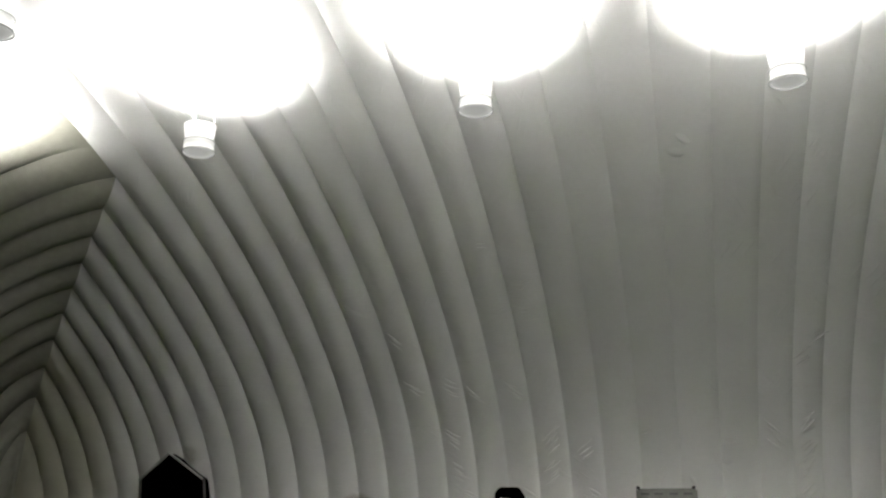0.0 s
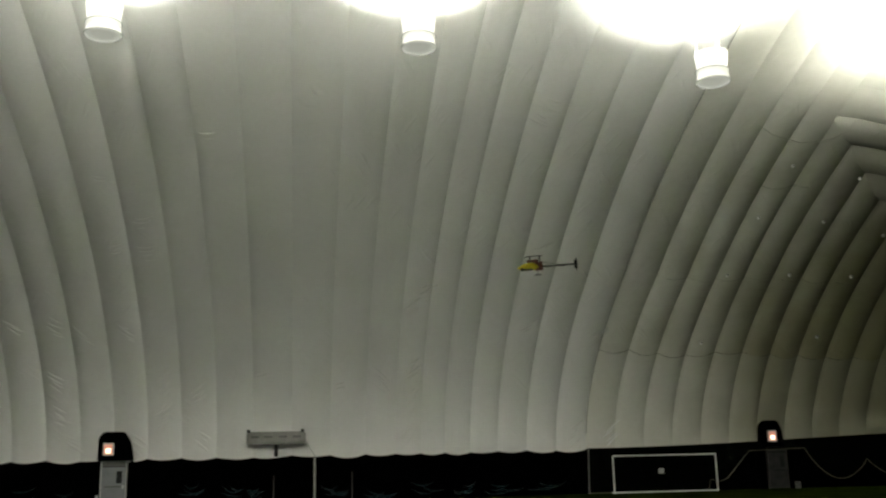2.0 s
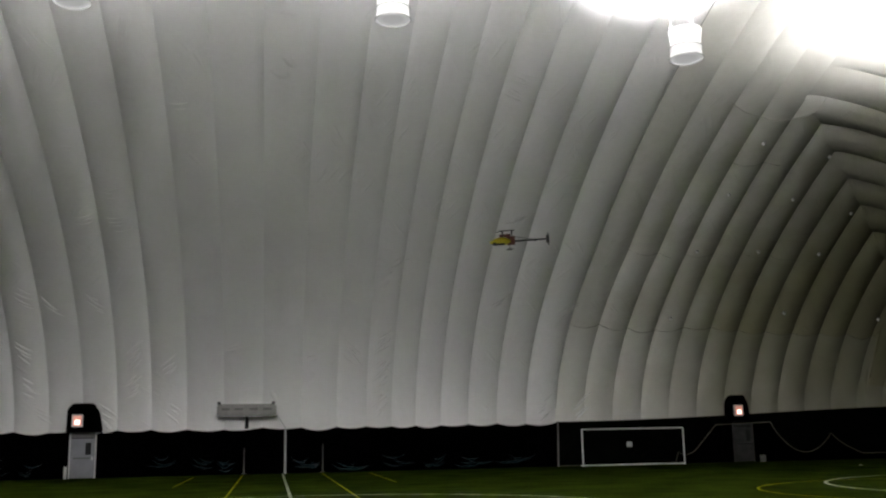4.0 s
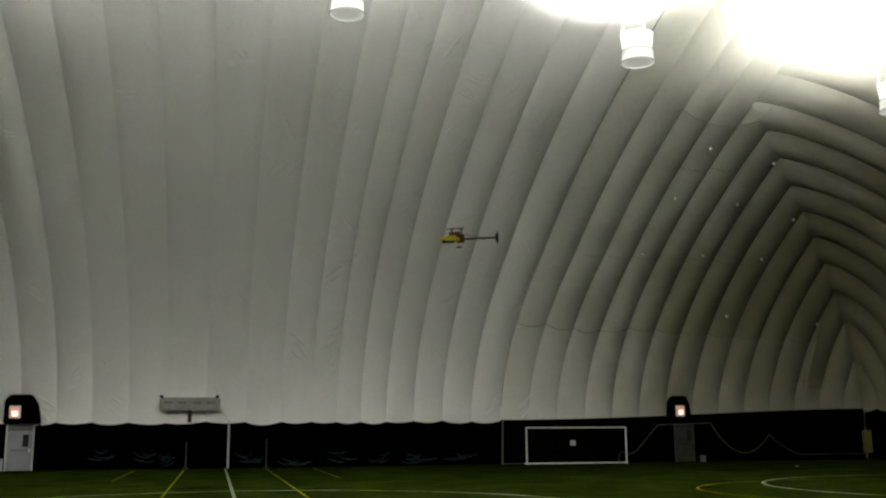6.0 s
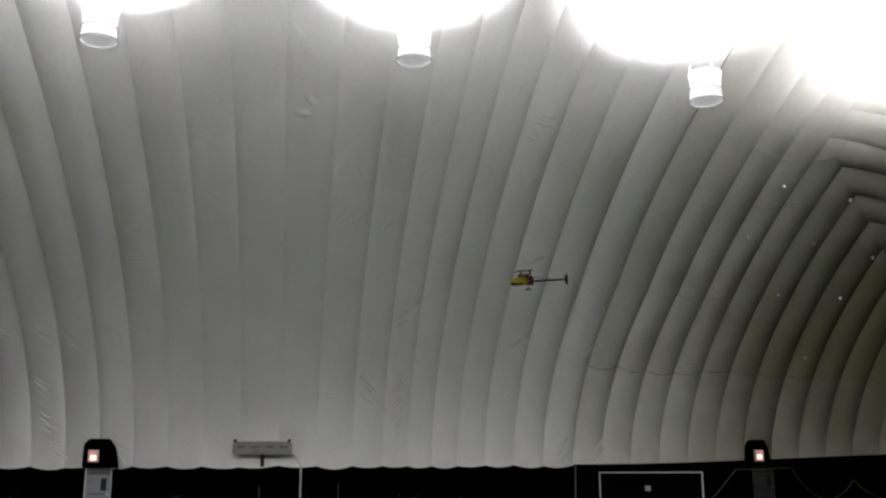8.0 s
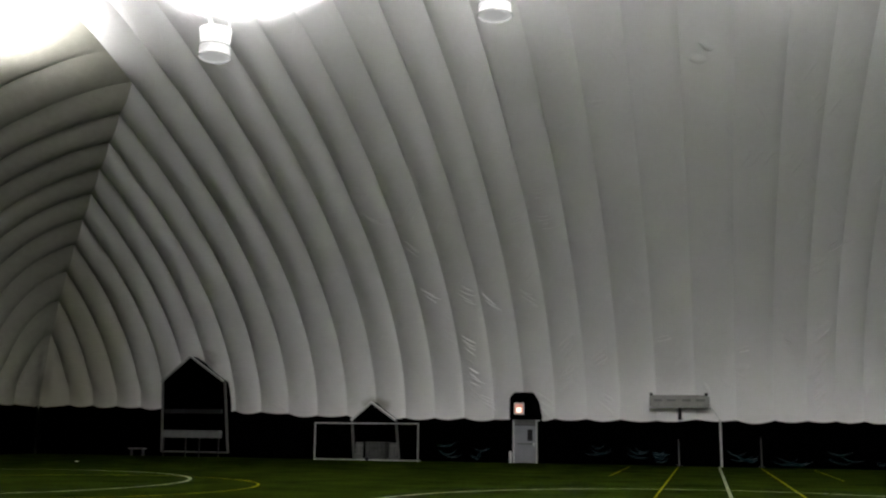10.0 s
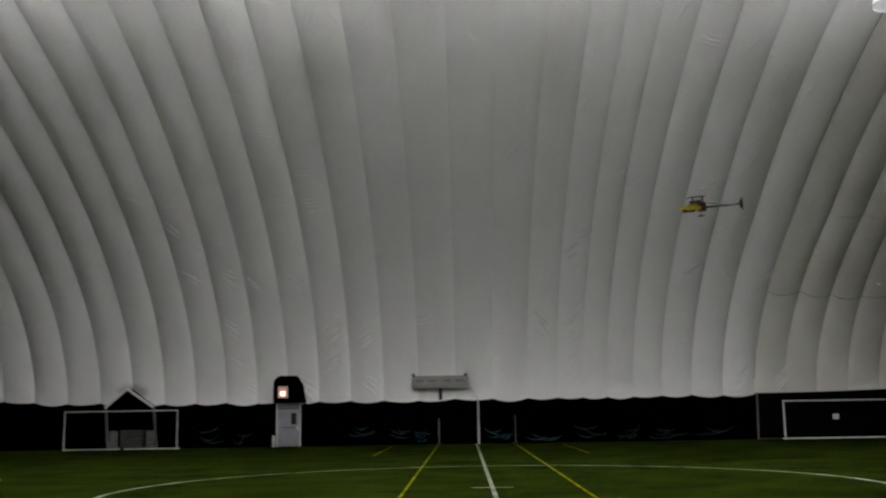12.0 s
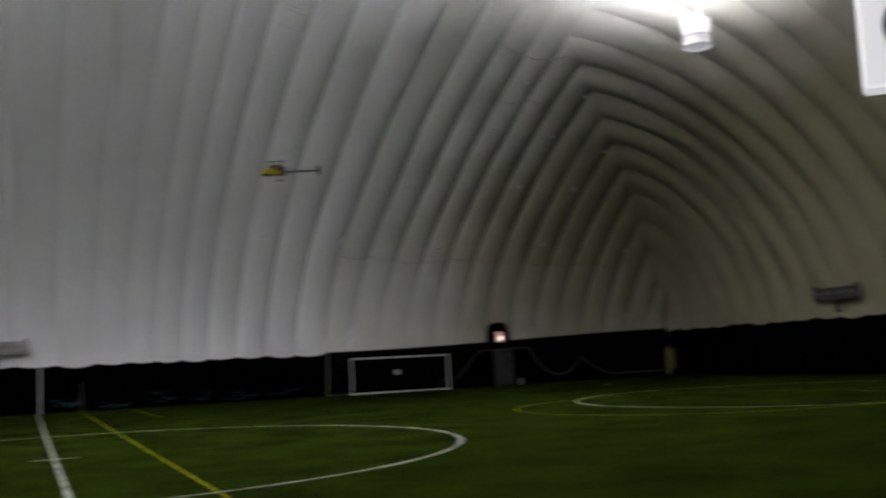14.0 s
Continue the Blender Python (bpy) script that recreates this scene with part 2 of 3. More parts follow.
def ribbon(pts, w, mat, label, z=0.006, closed=False):
    """A painted line on the turf along points."""
    bm = bmesh.new()
    pts = [Vector((p[0], p[1], z)) for p in pts]
    rows = []
    for i, p in enumerate(pts):
        a = pts[i - 1] if (i > 0 or closed) else p
        b = pts[(i + 1) % len(pts)] if (i < len(pts) - 1 or closed) else p
        d = (b - a).normalized()
        s = Vector((-d.y, d.x, 0)) * w / 2
        rows.append((bm.verts.new(p + s), bm.verts.new(p - s)))
    for i in range(len(rows) if closed else len(rows) - 1):
        a, b = rows[i], rows[(i + 1) % len(rows)]
        bm.faces.new((a[0], a[1], b[1], b[0]))
    ob = part("field_line", bm, mat)
    return tagged(ob, label, "field line", group="painted field lines", kind="structure")


def arc(x, y, r, a0=0, a1=360, n=96):
    k = n if a1 - a0 == 360 else n + 1
    return [(x + r * math.cos(math.radians(a0 + (a1 - a0) * i / n)), y + r * math.sin(math.radians(a0 + (a1 - a0) * i / n))) for i in range(k)]


CY = 24.0
ribbon([(0, -3), (0, 54.6)], 0.10, LINEW, "white halfway line across the green turf")
ribbon([(-0.5, CY), (0.5, CY)], 0.12, LINEW, "short white centre mark on the turf", z=0.010)
ribbon(arc(0, CY, 9.05), 0.13, LINEW, "white centre circle on the green turf", z=0.012, closed=True)
for s in (-1, 1):
    ribbon([(s * 2.05, -3), (s * 2.05, 54.4)], 0.07, LINEY, "yellow line beside the white halfway line")
    ribbon([(s * 4.45, 41.5), (s * 4.45, 52.5)], 0.065, LINEY, "short yellow line on the turf")
    ribbon(arc(s * 25, 28, 8.0), 0.12, LINEW, "white circle in one half of the turf", z=0.016, closed=True)
    ribbon(arc(s * 20, 27, 6.2), 0.10, LINEY, "yellow circle in one half of the turf", z=0.020, closed=True)
    ribbon([(s * 17, 44), (s * 40, 44)], 0.09, FAINT, "faded yellow side line on the turf")
ribbon([(-17, 30.8), (17, 30.8)], 0.09, FAINT, "faded yellow line across the turf", z=0.014)
ribbon([(-6, 23.3), (6, 23.3)], 0.09, FAINT, "faded yellow line across the turf", z=0.014)


# ---- dome ----
def cables(side):
    """Stations of the creases along one side; those of the ends meet those of the long sides on the corner."""
    if side in "NS":
        return [XW] + CREASES + [XE]
    d = [(x - XW) / SKEW["W"] for x in CREASES[:18]] if side == "W" else [(XE - x) / SKEW["E"] for x in CREASES[:-19:-1]]
    d = [v for v in d if v < HALF - 0.3]
    return sorted([YS] + [YS + v for v in d] + [(YS + YN) / 2] + [YN - v for v in d] + [YN])


def height(side, a, q):
    """Height of the dome over a point a along a side and q in from its foot."""
    if side in "NS":
        return rise(q)
    over = min(YN - a, a - YS)
    reach = max(min(over * SKEW[side], CAP_W if side == "W" else CAP_E), 0.05)
    v = min(q / reach, 1.0)
    return BAND + (rise(over) - BAND) * (1 - (1 - v) ** 1.6) ** 0.52 + 0.2 * max(q - reach, 0.0)


def place(side, a, q, push, hip=0.0):
    """Point on the dome: a along the side, q in from its foot, push into the room; near a hip both sides push alike."""
    e = 0.03
    q0 = max(q - e, 0.0)
    g = (height(side, a, q + e) - height(side, a, q0)) / (q + e - q0)
    k = 1 / math.sqrt(1 + g * g)
    inward, down = g * k, k
    aside = 0.0
    if hip > 0:
        inward, down, aside = inward + (0.38 - inward) * hip, down + (0.84 - down) * hip, 0.38 * hip
    dq, z = q + push * inward, height(side, a, q) - push * down
    mid = (XW + XE) / 2 if side in "NS" else (YN + YS) / 2
    a += aside * push * (1 if a < mid else -1)
    if side == "N":
        return (a + 0.6 * math.exp(-((a - 17.5) / 5.0) ** 2) * min(q / 7, 1.0), YN - dq, z)   # the rolls lean a little about the seam
    if side == "S":
        return (a, YS + dq, z)
    if side == "W":
        return (XW + dq, a, z)
    return (XE - dq, a, z)


def plump(x):
    """How fat the rolls of the long sides are; they are stretched flatter at mid-length."""
    west = min(max((x + 2.0) / -10.0, 0.0), 1.0)
    return (0.115 if x > SEAM_X else 0.145 + 0.06 * west) * (1 - 0.4 * math.exp(-((x - 1.0) / 5.5) ** 2))


def swell(u, w, fat):
    """How far a roll swells into the room, u across its breadth w."""
    return fat * w * max(1 - (2 * u - 1) ** 2, 0.0) ** 0.82


def slack(q):
    """The rolls lie flatter at the foot and again towards the crown."""
    k = min(max((q - 10) / 14, 0.0), 1.0)
    return (1 - 0.55 * math.exp(-q / 0.12)) * (1 - 0.4 * k * k * (3 - 2 * k))


def seam_q(x):
    """How far in from the foot the stitched seam of the dingy lining runs."""
    u = ((x - SEAM_X) / PITCH) % 1.0
    return 2.75 - 0.022 * max(x - SEAM_X, 0.0) - 0.16 * math.sin(u * math.pi) * (0.6 + noise.noise((x * 0.21, 4.4, 3))) + 0.2 * noise.noise((x * 0.35, 4.4, 0))


def panel(side, a0, a1, split=False):
    bm = bmesh.new()
    nu, nv = 11, 46
    low = 14
    w = a1 - a0
    fat = plump((a0 + a1) / 2) if side in "NS" else 0.24 if side == "W" else 0.18
    grid = []
    for i in range(nu + 1):
        u = i / nu
        a = a0 + w * u
        if side in "NS":
            cap, d = (CAP_W, a1 - XW) if a0 < 0 else (CAP_E, XE - a0)
            mitred = d < cap + 0.01
            qmax = max(min((a - XW) / SKEW["W"], (XE - a) / SKEW["E"]), 0.02) if mitred else HALF
        else:
            cap, over = (CAP_W if side == "W" else CAP_E), min(YN - a, a - YS)
            mitred = min(YN - a0, a1 - YS) * SKEW[side] < cap + 0.01
            qmax = max(over * SKEW[side], 0.02) if mitred else cap + 0.7
        row = []
        for j in range(nv + 1):
            q = qmax * (j / nv) ** 2
            if split and qmax > 4.5:
                sq = seam_q(a)
                q = sq * (j / low) ** 2 if j <= low else sq + (qmax - sq) * (j - low) / (nv - low)
            wob = 0.03 * noise.noise((a * 0.9, q * 0.45, 3.7 if side in "NS" else 9.1))
            wob += 0.012 * noise.noise((a * 2.6 + q * 1.2, q * 1.1 - a, 6.0))
            hip = max(0.0, 1 - (qmax - q) / 1.1) if mitred else 0.0
            hip = hip * hip * (3 - 2 * hip)
            tip = 1.0 if mitred or side in "NS" else min(max((cap - q) / 3.0, 0.0), 1.0)
            out = tip * swell(u, w + (PITCH - w) * hip, fat + ((0.2 if a < 0 and side in "NS" or side == "W" else 0.14) - fat) * hip) * slack(q)
            p = list(place(side, a, q, out + wob * (1 if 0 < i < nu else 0.3) * (1 - hip), hip))
            p[2] += lift(p[0]) * max(0.0, 1 - q / 0.6)
            if j == 0:
                p[2] -= (0.11 + 0.10 * noise.noise((a0 * 0.37, 1.0, 4.0))) * (1 - (2 * u - 1) ** 2) + 0.10 * noise.noise((a * 0.45, 2.0, 1.0))
            row.append(bm.verts.new(p))
        grid.append(row)
    for i in range(nu):
        for j in range(nv):
            f = bm.faces.new((grid[i][j], grid[i + 1][j], grid[i + 1][j + 1], grid[i][j + 1]))
            f.material_index = 1 if split and (j < low or grid[i][nv].co.z < rise(3.0)) else 0
    return bm


WALLS = {"N": "wall_north", "S": "wall_south", "W": "wall_west", "E": "wall_east"}
domes = {}
for side, nm in WALLS.items():
    ob = thing(nm, "white air-inflated fabric side of the dome in ribbed rolls", "dome wall", kind="structure")
    domes[side] = ob
    st = cables(side)
    for a0, a1 in zip(st, st[1:]):
        if a1 - a0 < 0.05:
            continue
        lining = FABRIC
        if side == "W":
            lining = WEST_DIM
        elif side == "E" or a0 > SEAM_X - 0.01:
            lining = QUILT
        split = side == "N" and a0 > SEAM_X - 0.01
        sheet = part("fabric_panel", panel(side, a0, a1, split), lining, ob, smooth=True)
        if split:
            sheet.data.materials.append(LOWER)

# outer skin that closes the dome above and around
bm = bmesh.new()
box(bm, XW - 1.5, XE + 1.5, YS - 1.5, YN + 1.5, -0.2, 20.5)
skin = part("ceiling", bm, FABRIC)
tagged(skin, "outer white skin closing the dome above the lining", "dome roof", kind="structure")

# dark lining round the foot
def foot(side):
    bm = bmesh.new()
    lo, hi = (XW, XE) if side in "NS" else (YS, YN)
    n = int((hi - lo) / 0.25)
    rows = []
    for i in range(n + 1):
        a = lo + (hi - lo) * i / n
        col = []
        for z in (0.0, 0.25, 0.5, 0.9, 1.3, 1.7, 2.2, 3.3):
            d = 0.05 + 0.07 * noise.noise((a * 1.3, z * 0.8, 1.0)) + 0.06 * max(0, 1 - z) * noise.noise((a * 2.1, z * 3, 5.0))
            y = {"N": YN + 0.12 - d, "S": YS - 0.12 + d, "W": XW - 0.12 + d, "E": XE + 0.12 - d}[side]
            col.append(bm.verts.new((a, y, z) if side in "NS" else (y, a, z)))
        rows.append(col)
    for i in range(n):
        for j in range(7):
            bm.faces.new((rows[i][j], rows[i + 1][j], rows[i + 1][j + 1], rows[i][j + 1]))
    ob = part("baseboard", bm, BLACK, smooth=True)
    return tagged(ob, "black fabric lining round the foot of the dome", "wall lining", kind="structure")


for side in "NSWE":
    foot(side)


# ---- lamps ----
def up_light(x, y, z, power, fill):
    top = rise(min(YN - y, y - YS))
    ob = thing("hanging_lamp", "white round up-light hanging under the dome", "lamp", (x, y, z), group="dome up-lights")
    bm = lathe([(0.54, 0.0), (0.575, 0.03), (0.55, 0.10), (0.52, 0.32), (0.545, 0.42), (0.51, 0.43), (0.50, 0.33), (0.53, 0.10), (0.54, 0.0)])
    skirt = part("lower_skirt", bm, SHADELOW, ob, "translucent grey-white lower skirt", smooth=True)
    bm = lathe([(0.49, 0.34), (0.498, 0.43), (0.565, 1.05), (0.55, 1.05), (0.484, 0.43), (0.476, 0.34), (0.49, 0.34)])
    part("upper_skirt", bm, SHADE, ob, "brightly lit white upper skirt", smooth=True)
    bm = lathe([(0.0, 0.10), (0.13, 0.10), (0.16, 0.18), (0.14, 0.30), (0.0, 0.32)], 16)
    for z0, r0 in ((0.035, 0.578), (0.42, 0.552)):
        part("ring", bar([(r0 * math.cos(k * math.tau / 28), r0 * math.sin(k * math.tau / 28), z0) for k in range(28)], 0.018, 6, closed=True), WHITE, skirt, "white rim")
    part("diffuser", lathe([(0.0, 0.045), (0.30, 0.04), (0.53, 0.055), (0.53, 0.07), (0.0, 0.065)]), SHADELOW, ob, "frosted lower cover", smooth=True)
    part("socket", bm, METAL, ob, "grey ballast cap", smooth=True)
    for a in (0.5, 2.6, 4.7):
        part("cable", bar([(0.5 * math.cos(a), 0.5 * math.sin(a), 1.0), (0.2 * math.cos(a), 0.2 * math.sin(a), top - z + 0.05)], 0.008, 6), WHITE, ob)
    li = bpy.data.lights.new("up_light", "POINT")
    li.shadow_soft_size, li.energy, li.color = 0.28, LAMP_WATTS * power, (1.0, 0.98, 0.975)
    lo = new("up_light", li)
    lo.parent = ob
    lo.location = (0, 0, 0.46 if abs(x) < 20 else 0.70)
    # Bare fill lamp added above the rim to brighten the walls.
    if -20 < x < 20:
        li = bpy.data.lights.new("wall_fill", "POINT")
        li.shadow_soft_size, li.energy, li.color = 0.9, FILL_WATTS * fill, (1.0, 0.98, 0.975)
        lo = new("wall_fill", li)
        lo.parent = ob
        lo.location = (0, 0, 1.2)
    return ob


for x, z in LAMPS:
    up_light(x, LAMP_Y[0], z, 0.34 if abs(x) < 20 else 0.25 if x > 0 else 0.16, 0.46)
# Unseen nearer row, added to even out the light on the far side.
for x, z in LAMPS[1:5]:
    up_light(x, LAMP_Y[1], z - 0.9, 0.25 if abs(x) < 10 else 0.15, 2.05 if abs(x) < 10 else 0.75 if x < 0 else 1.25)


# ---- doors and openings on the far side ----
def exit_door(x, w, label, lit_label, paint, wide=1.0):
    """A steel door under a solid black block that stands for its dark niche, with a lit sign above."""
    hood = thing("door_niche_block", "black rounded block for the dark niche over an exit door", "hood", (x * 0.991, YN - 0.66, 0))
    bm = bmesh.new()
    out = [(-0.92, 2.34), (-0.90, 3.55), (-0.64, 3.84), (0.42, 3.84), (0.72, 3.36), (0.86, 2.34)]
    f = [bm.verts.new((p[0] * wide, 0, p[1])) for p in out]
    b = [bm.verts.new((p[0] * wide, 0.7, p[1])) for p in out]
    bm.faces.new(f)
    bm.faces.new(b[::-1])
    for i in range(6):
        bm.faces.new((f[i], b[i], b[(i + 1) % 6], f[(i + 1) % 6]))
    bmesh.ops.bevel(bm, geom=[e for e in bm.edges], offset=0.06, segments=2, affect="EDGES")
    part("niche_block", bm, BLACK, hood)
    for s, wd in ((-0.85, 0.10), (0.80, 0.06)):
        part("side_flap", boxes(s - wd, s + wd, 0.3, 0.55, 0, 2.36, bevel=0.03), BLACK, hood)
    door = thing("exit_door", label, "door", (x, YN - 0.42, 0))
    part("door_frame", frame_bm(w + 0.14, 2.38, 0.06, 0.16), WHITE if paint is DOORP else paint, door, "pale steel frame with a deep header")
    part("header_panel", boxes(-w / 2, w / 2, 0.03, 0.10, 2.06, 2.32), GREYP if paint is DOORP else paint, door, "darker header panel")
    leaf = part("door_leaf", boxes(-w / 2, w / 2, 0.02, 0.08, 0.02, 2.03, bevel=0.008), paint, door)
    part("window_pane", boxes(w * 0.12, w * 0.36, 0.0, 0.03, 1.20, 1.82, bevel=0.01), DARK, leaf, "narrow dark glass pane")
    # The far door's bar and handle are darkened the same way.
    part("push_bar", boxes(-w * 0.36, w * 0.36, -0.05, 0.02, 1.0, 1.07, bevel=0.01), GREYP if paint is DOORP else DARK, leaf)
    part("handle", boxes(w * 0.38, w * 0.46, -0.06, 0.02, 0.92, 1.10, bevel=0.01), METAL if paint is DOORP else DARK, leaf)
    sign = thing("exit_sign", lit_label, "exit sign", ((x - (0.36 if wide == 1.0 else 0.12)) * 0.991, YN - 0.68, 2.63))
    case = part("sign_case", boxes(-0.27, 0.27, -0.08, 0.04, 0.0, 0.64, bevel=0.02), WHITE, sign)
    part("sign_face", boxes(-0.22, 0.22, -0.10, -0.082, 0.06, 0.58), SIGN, case, "red lit face")
    part("sign_lamp", boxes(-0.12, 0.13, -0.115, -0.102, 0.12, 0.36, bevel=0.005), SIGNCORE, case, "bright white lit patch")
    if paint is DOORP:
        part("kick_flap", boxes(-w / 2 - 0.27, -w / 2 - 0.12, -0.06, -0.02, 0.0, 0.62, bevel=0.01), WHITE, door, "pale flap at the foot")
    return door


def frame_bm(w, hgt, t, d):
    bm = bmesh.new()
    box(bm, -w / 2, -w / 2 + t, 0, d, 0, hgt)
    box(bm, w / 2 - t, w / 2, 0, d, 0, hgt)
    box(bm, -w / 2 + t, w / 2 - t, 0, d, hgt - t, hgt)
    return bm


exit_door(-10.28, 1.2, "light grey steel exit door standing shut", "lit red exit sign above the grey door", DOORP)
exit_door(26.5, 1.1, "grey steel exit door standing shut, dimmed in its colour", "lit red exit sign above the far grey door", DOORP_DIM, 0.76)


def house_opening(foot_l, foot_r, sh_l, sh_r, apex, label, roof):
    """A house-shaped opening of white pipe, leaning in with the dome's side; a black sheet across its mouth stands for
    the dark recess.
    """
    ob = thing("house_shaped_opening", label, "opening")
    fr = [foot_l, sh_l, apex, sh_r, foot_r]
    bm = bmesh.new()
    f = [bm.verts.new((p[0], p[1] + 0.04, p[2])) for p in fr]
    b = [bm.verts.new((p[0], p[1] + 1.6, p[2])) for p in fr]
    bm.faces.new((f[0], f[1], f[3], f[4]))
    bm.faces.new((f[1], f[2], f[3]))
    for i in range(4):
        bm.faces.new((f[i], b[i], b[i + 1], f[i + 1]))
    part("recess_sheet", bm, BLACK, ob, "black sheet across the mouth for the dark recess")
    for i in range(4):
        up = i in (1, 2)
        ends = [(p[0], p[1] - (0.14 if up else 0.0), p[2]) for p in (fr[i], fr[i + 1])]
        part("pipe", bar(ends, 0.07, 10), roof if up else GREYP, ob, "pale pipe" if up else "dull grey pipe")
    part("sill", bar([fr[0], fr[4]], 0.045, 8), GREYP, ob, "dull grey pipe")
    return ob


house_opening((-32.6, YN - 0.3, 0.27), (-28.2, YN - 0.3, 0.27), (-32.3, YN - 1.15, 4.43), (-28.2, YN - 1.15, 4.43), (-29.95, YN - 2.1, 5.87),
              "tall house-shaped opening framed in dull grey pipe", WHITE)
house_opening((-20.25, YN - 0.3, 0.06), (-17.55, YN - 0.3, 0.06), (-20.3, YN - 0.65, 2.25), (-17.65, YN - 0.65, 2.25), (-18.97, YN - 1.05, 3.25),
              "small house-shaped opening framed in pale pipe", GOALW)

bench = thing("storage_shelf", "long pale board on dark legs in the tall opening", "shelf", (-30.2, YN - 1.2, 0))
part("board", boxes(-1.9, 1.85, 0, 0.35, 1.12, 1.55, bevel=0.02), GREYP, bench, "pale board")
part("rail", boxes(-1.9, 1.85, 0.05, 0.3, 2.55, 2.80, bevel=0.02), DARK, bench)
for k in (-1.85, -0.4, 0.5, 1.75):
    part("leg", boxes(k, k + 0.07, 0.02, 0.1, 0, 1.12), DARK, bench)
crate = thing("storage_bin", "grey lidded bin standing in the small opening", "bin", (-18.8, YN - 1.0, 0))
part("body", boxes(-0.55, 0.62, 0, 0.6, 0.05, 0.95, bevel=0.04), PANELM, crate)
part("lid", boxes(-0.6, 0.67, -0.04, 0.64, 0.95, 1.03, bevel=0.02), PANELM, crate)
for x0 in (-1.22, 0.78):
    side_board = thing("leaning_board", "pale board standing upright beside the grey bin", "board", (-18.8 + x0, YN - 0.75, 0), group="boards in the small opening")
    part("sheet", boxes(0, 0.46, 0, 0.05, 0.02, 1.0, bevel=0.015), GREYP, side_board)
    part("foot", boxes(0.02, 0.44, -0.08, 0.10, 0, 0.04, bevel=0.01), DARK, side_board)


# ---- goals ----
def goal(x, y, w, hgt, label, paint, r):
    ob = thing("football_goal", label, "goal", (x, y, 0), group="football goals")
    for s in (-1, 1):
        part("post", bar([(s * w / 2, 0, 0), (s * w / 2, 0, hgt)], r, 10), paint, ob)
        part("side_bar", bar([(s * w / 2, 0, 0.05), (s * w / 2, 0.40, 0.05)], r * 0.8, 8), paint, ob)
    part("crossbar", bar([(-w / 2, 0, hgt), (w / 2, 0, hgt)], r, 10), paint, ob)
    part("ground_bar", bar([(-w / 2, 0.02, 0.05), (w / 2, 0.02, 0.05)], r * 0.9, 8), paint, ob)
    bm = bmesh.new()
    nx, nz = int(w / 0.24), 9
    for i in range(nx + 1):
        px = -w / 2 + w * i / nx
        tube(bm, [(px, 0.05, hgt - 0.04), (px, 0.22, hgt * 0.5), (px, 0.39, 0.05)], 0.006, 3)
    for j in range(1, nz):
        k = j / nz
        tube(bm, [(-w / 2, 0.39 - 0.34 * k, 0.05 + (hgt - 0.09) * k), (w / 2, 0.39 - 0.34 * k, 0.05 + (hgt - 0.09) * k)], 0.006, 3)
    tagged(part("goal_net", bm, NET, ob, "dark cord net"), kind="stuff")
    return ob


goal(-19.1, 53.6, 6.1, 2.06, "white tubular football goal before the small opening", WHITE, 0.034)
right_goal = goal(19.4, 53.9, 5.95, 2.02, "white tubular football goal before the green netting", GOALW, 0.038)
part("tag", boxes(-0.35, -0.03, 0.12, 0.15, 1.02, 1.30, bevel=0.01), WHITE, right_goal, "small white plate hung in the net")

# ---- posts, netting, panel on the wall ----
post = thing("net_post", "slim white post standing at the halfway line", "post", (0.13, YN - 0.5, 0))
part("shaft", boxes(-0.048, 0.048, -0.04, 0.04, 0.0, 2.42, bevel=0.012), WHITE, post)
part("stay", bar([(0, 0, 2.4), (-0.5, 0.1, 3.2)], 0.02, 6), WHITE, post)
for x, hh in ((-2.03, 1.40), (2.13, 1.53)):
    p2 = thing("line_post", "thin pale post standing at the yellow line", "post", (x, YN - 0.5, 0), group="line posts")
    part("shaft", bar([(0, 0, 0), (0, 0, hh)], [0.03, 0.014], 8), GREYP, p2)
    part("cap", boxes(-0.045, 0.045, -0.04, 0.04, hh - 0.32, hh - 0.14, bevel=0.01), PANELM, p2)
    part("foot", boxes(-0.16, 0.16, -0.12, 0.12, 0.0, 0.06, bevel=0.01), DARK, p2)

def wall_panel(loc, rot, label, padding):
    ob = thing("wall_panel", label, "panel", loc, group="padded wall panels", rot=rot)
    body = part("panel_body", boxes(-1.57, 1.57, 0.0, 0.22, 0.0, 0.70, bevel=0.08), padding, ob)
    for k in (-1.1, -0.42, 0.36, 1.1):
        part("patch", boxes(k - 0.22, k + 0.22, -0.014, 0.004, 0.36, 0.48), GREYP, body, "dark printed patch")
    for k in (-1.46, 1.40):
        part("bracket", boxes(k - 0.09, k + 0.09, 0.02, 0.2, 0.66, 0.82, bevel=0.02), DARK, ob)
    part("stem", boxes(-0.09, 0.11, 0.06, 0.2, -0.62, 0.02, bevel=0.02), DARK, ob, "dark stem")
    part("stay", boxes(-0.05, 0.07, 0.2, 0.42, -0.60, -0.50), DARK, ob)
    return ob


wall_panel((-1.93, YN - 0.62, 3.01), 0.0, "long grey padded panel on a short stem above the lining", PADDED)
wall_panel((38.2, 39.4, 3.83), -math.pi / 2, "long grey padded panel on the dim end side", PANELM)

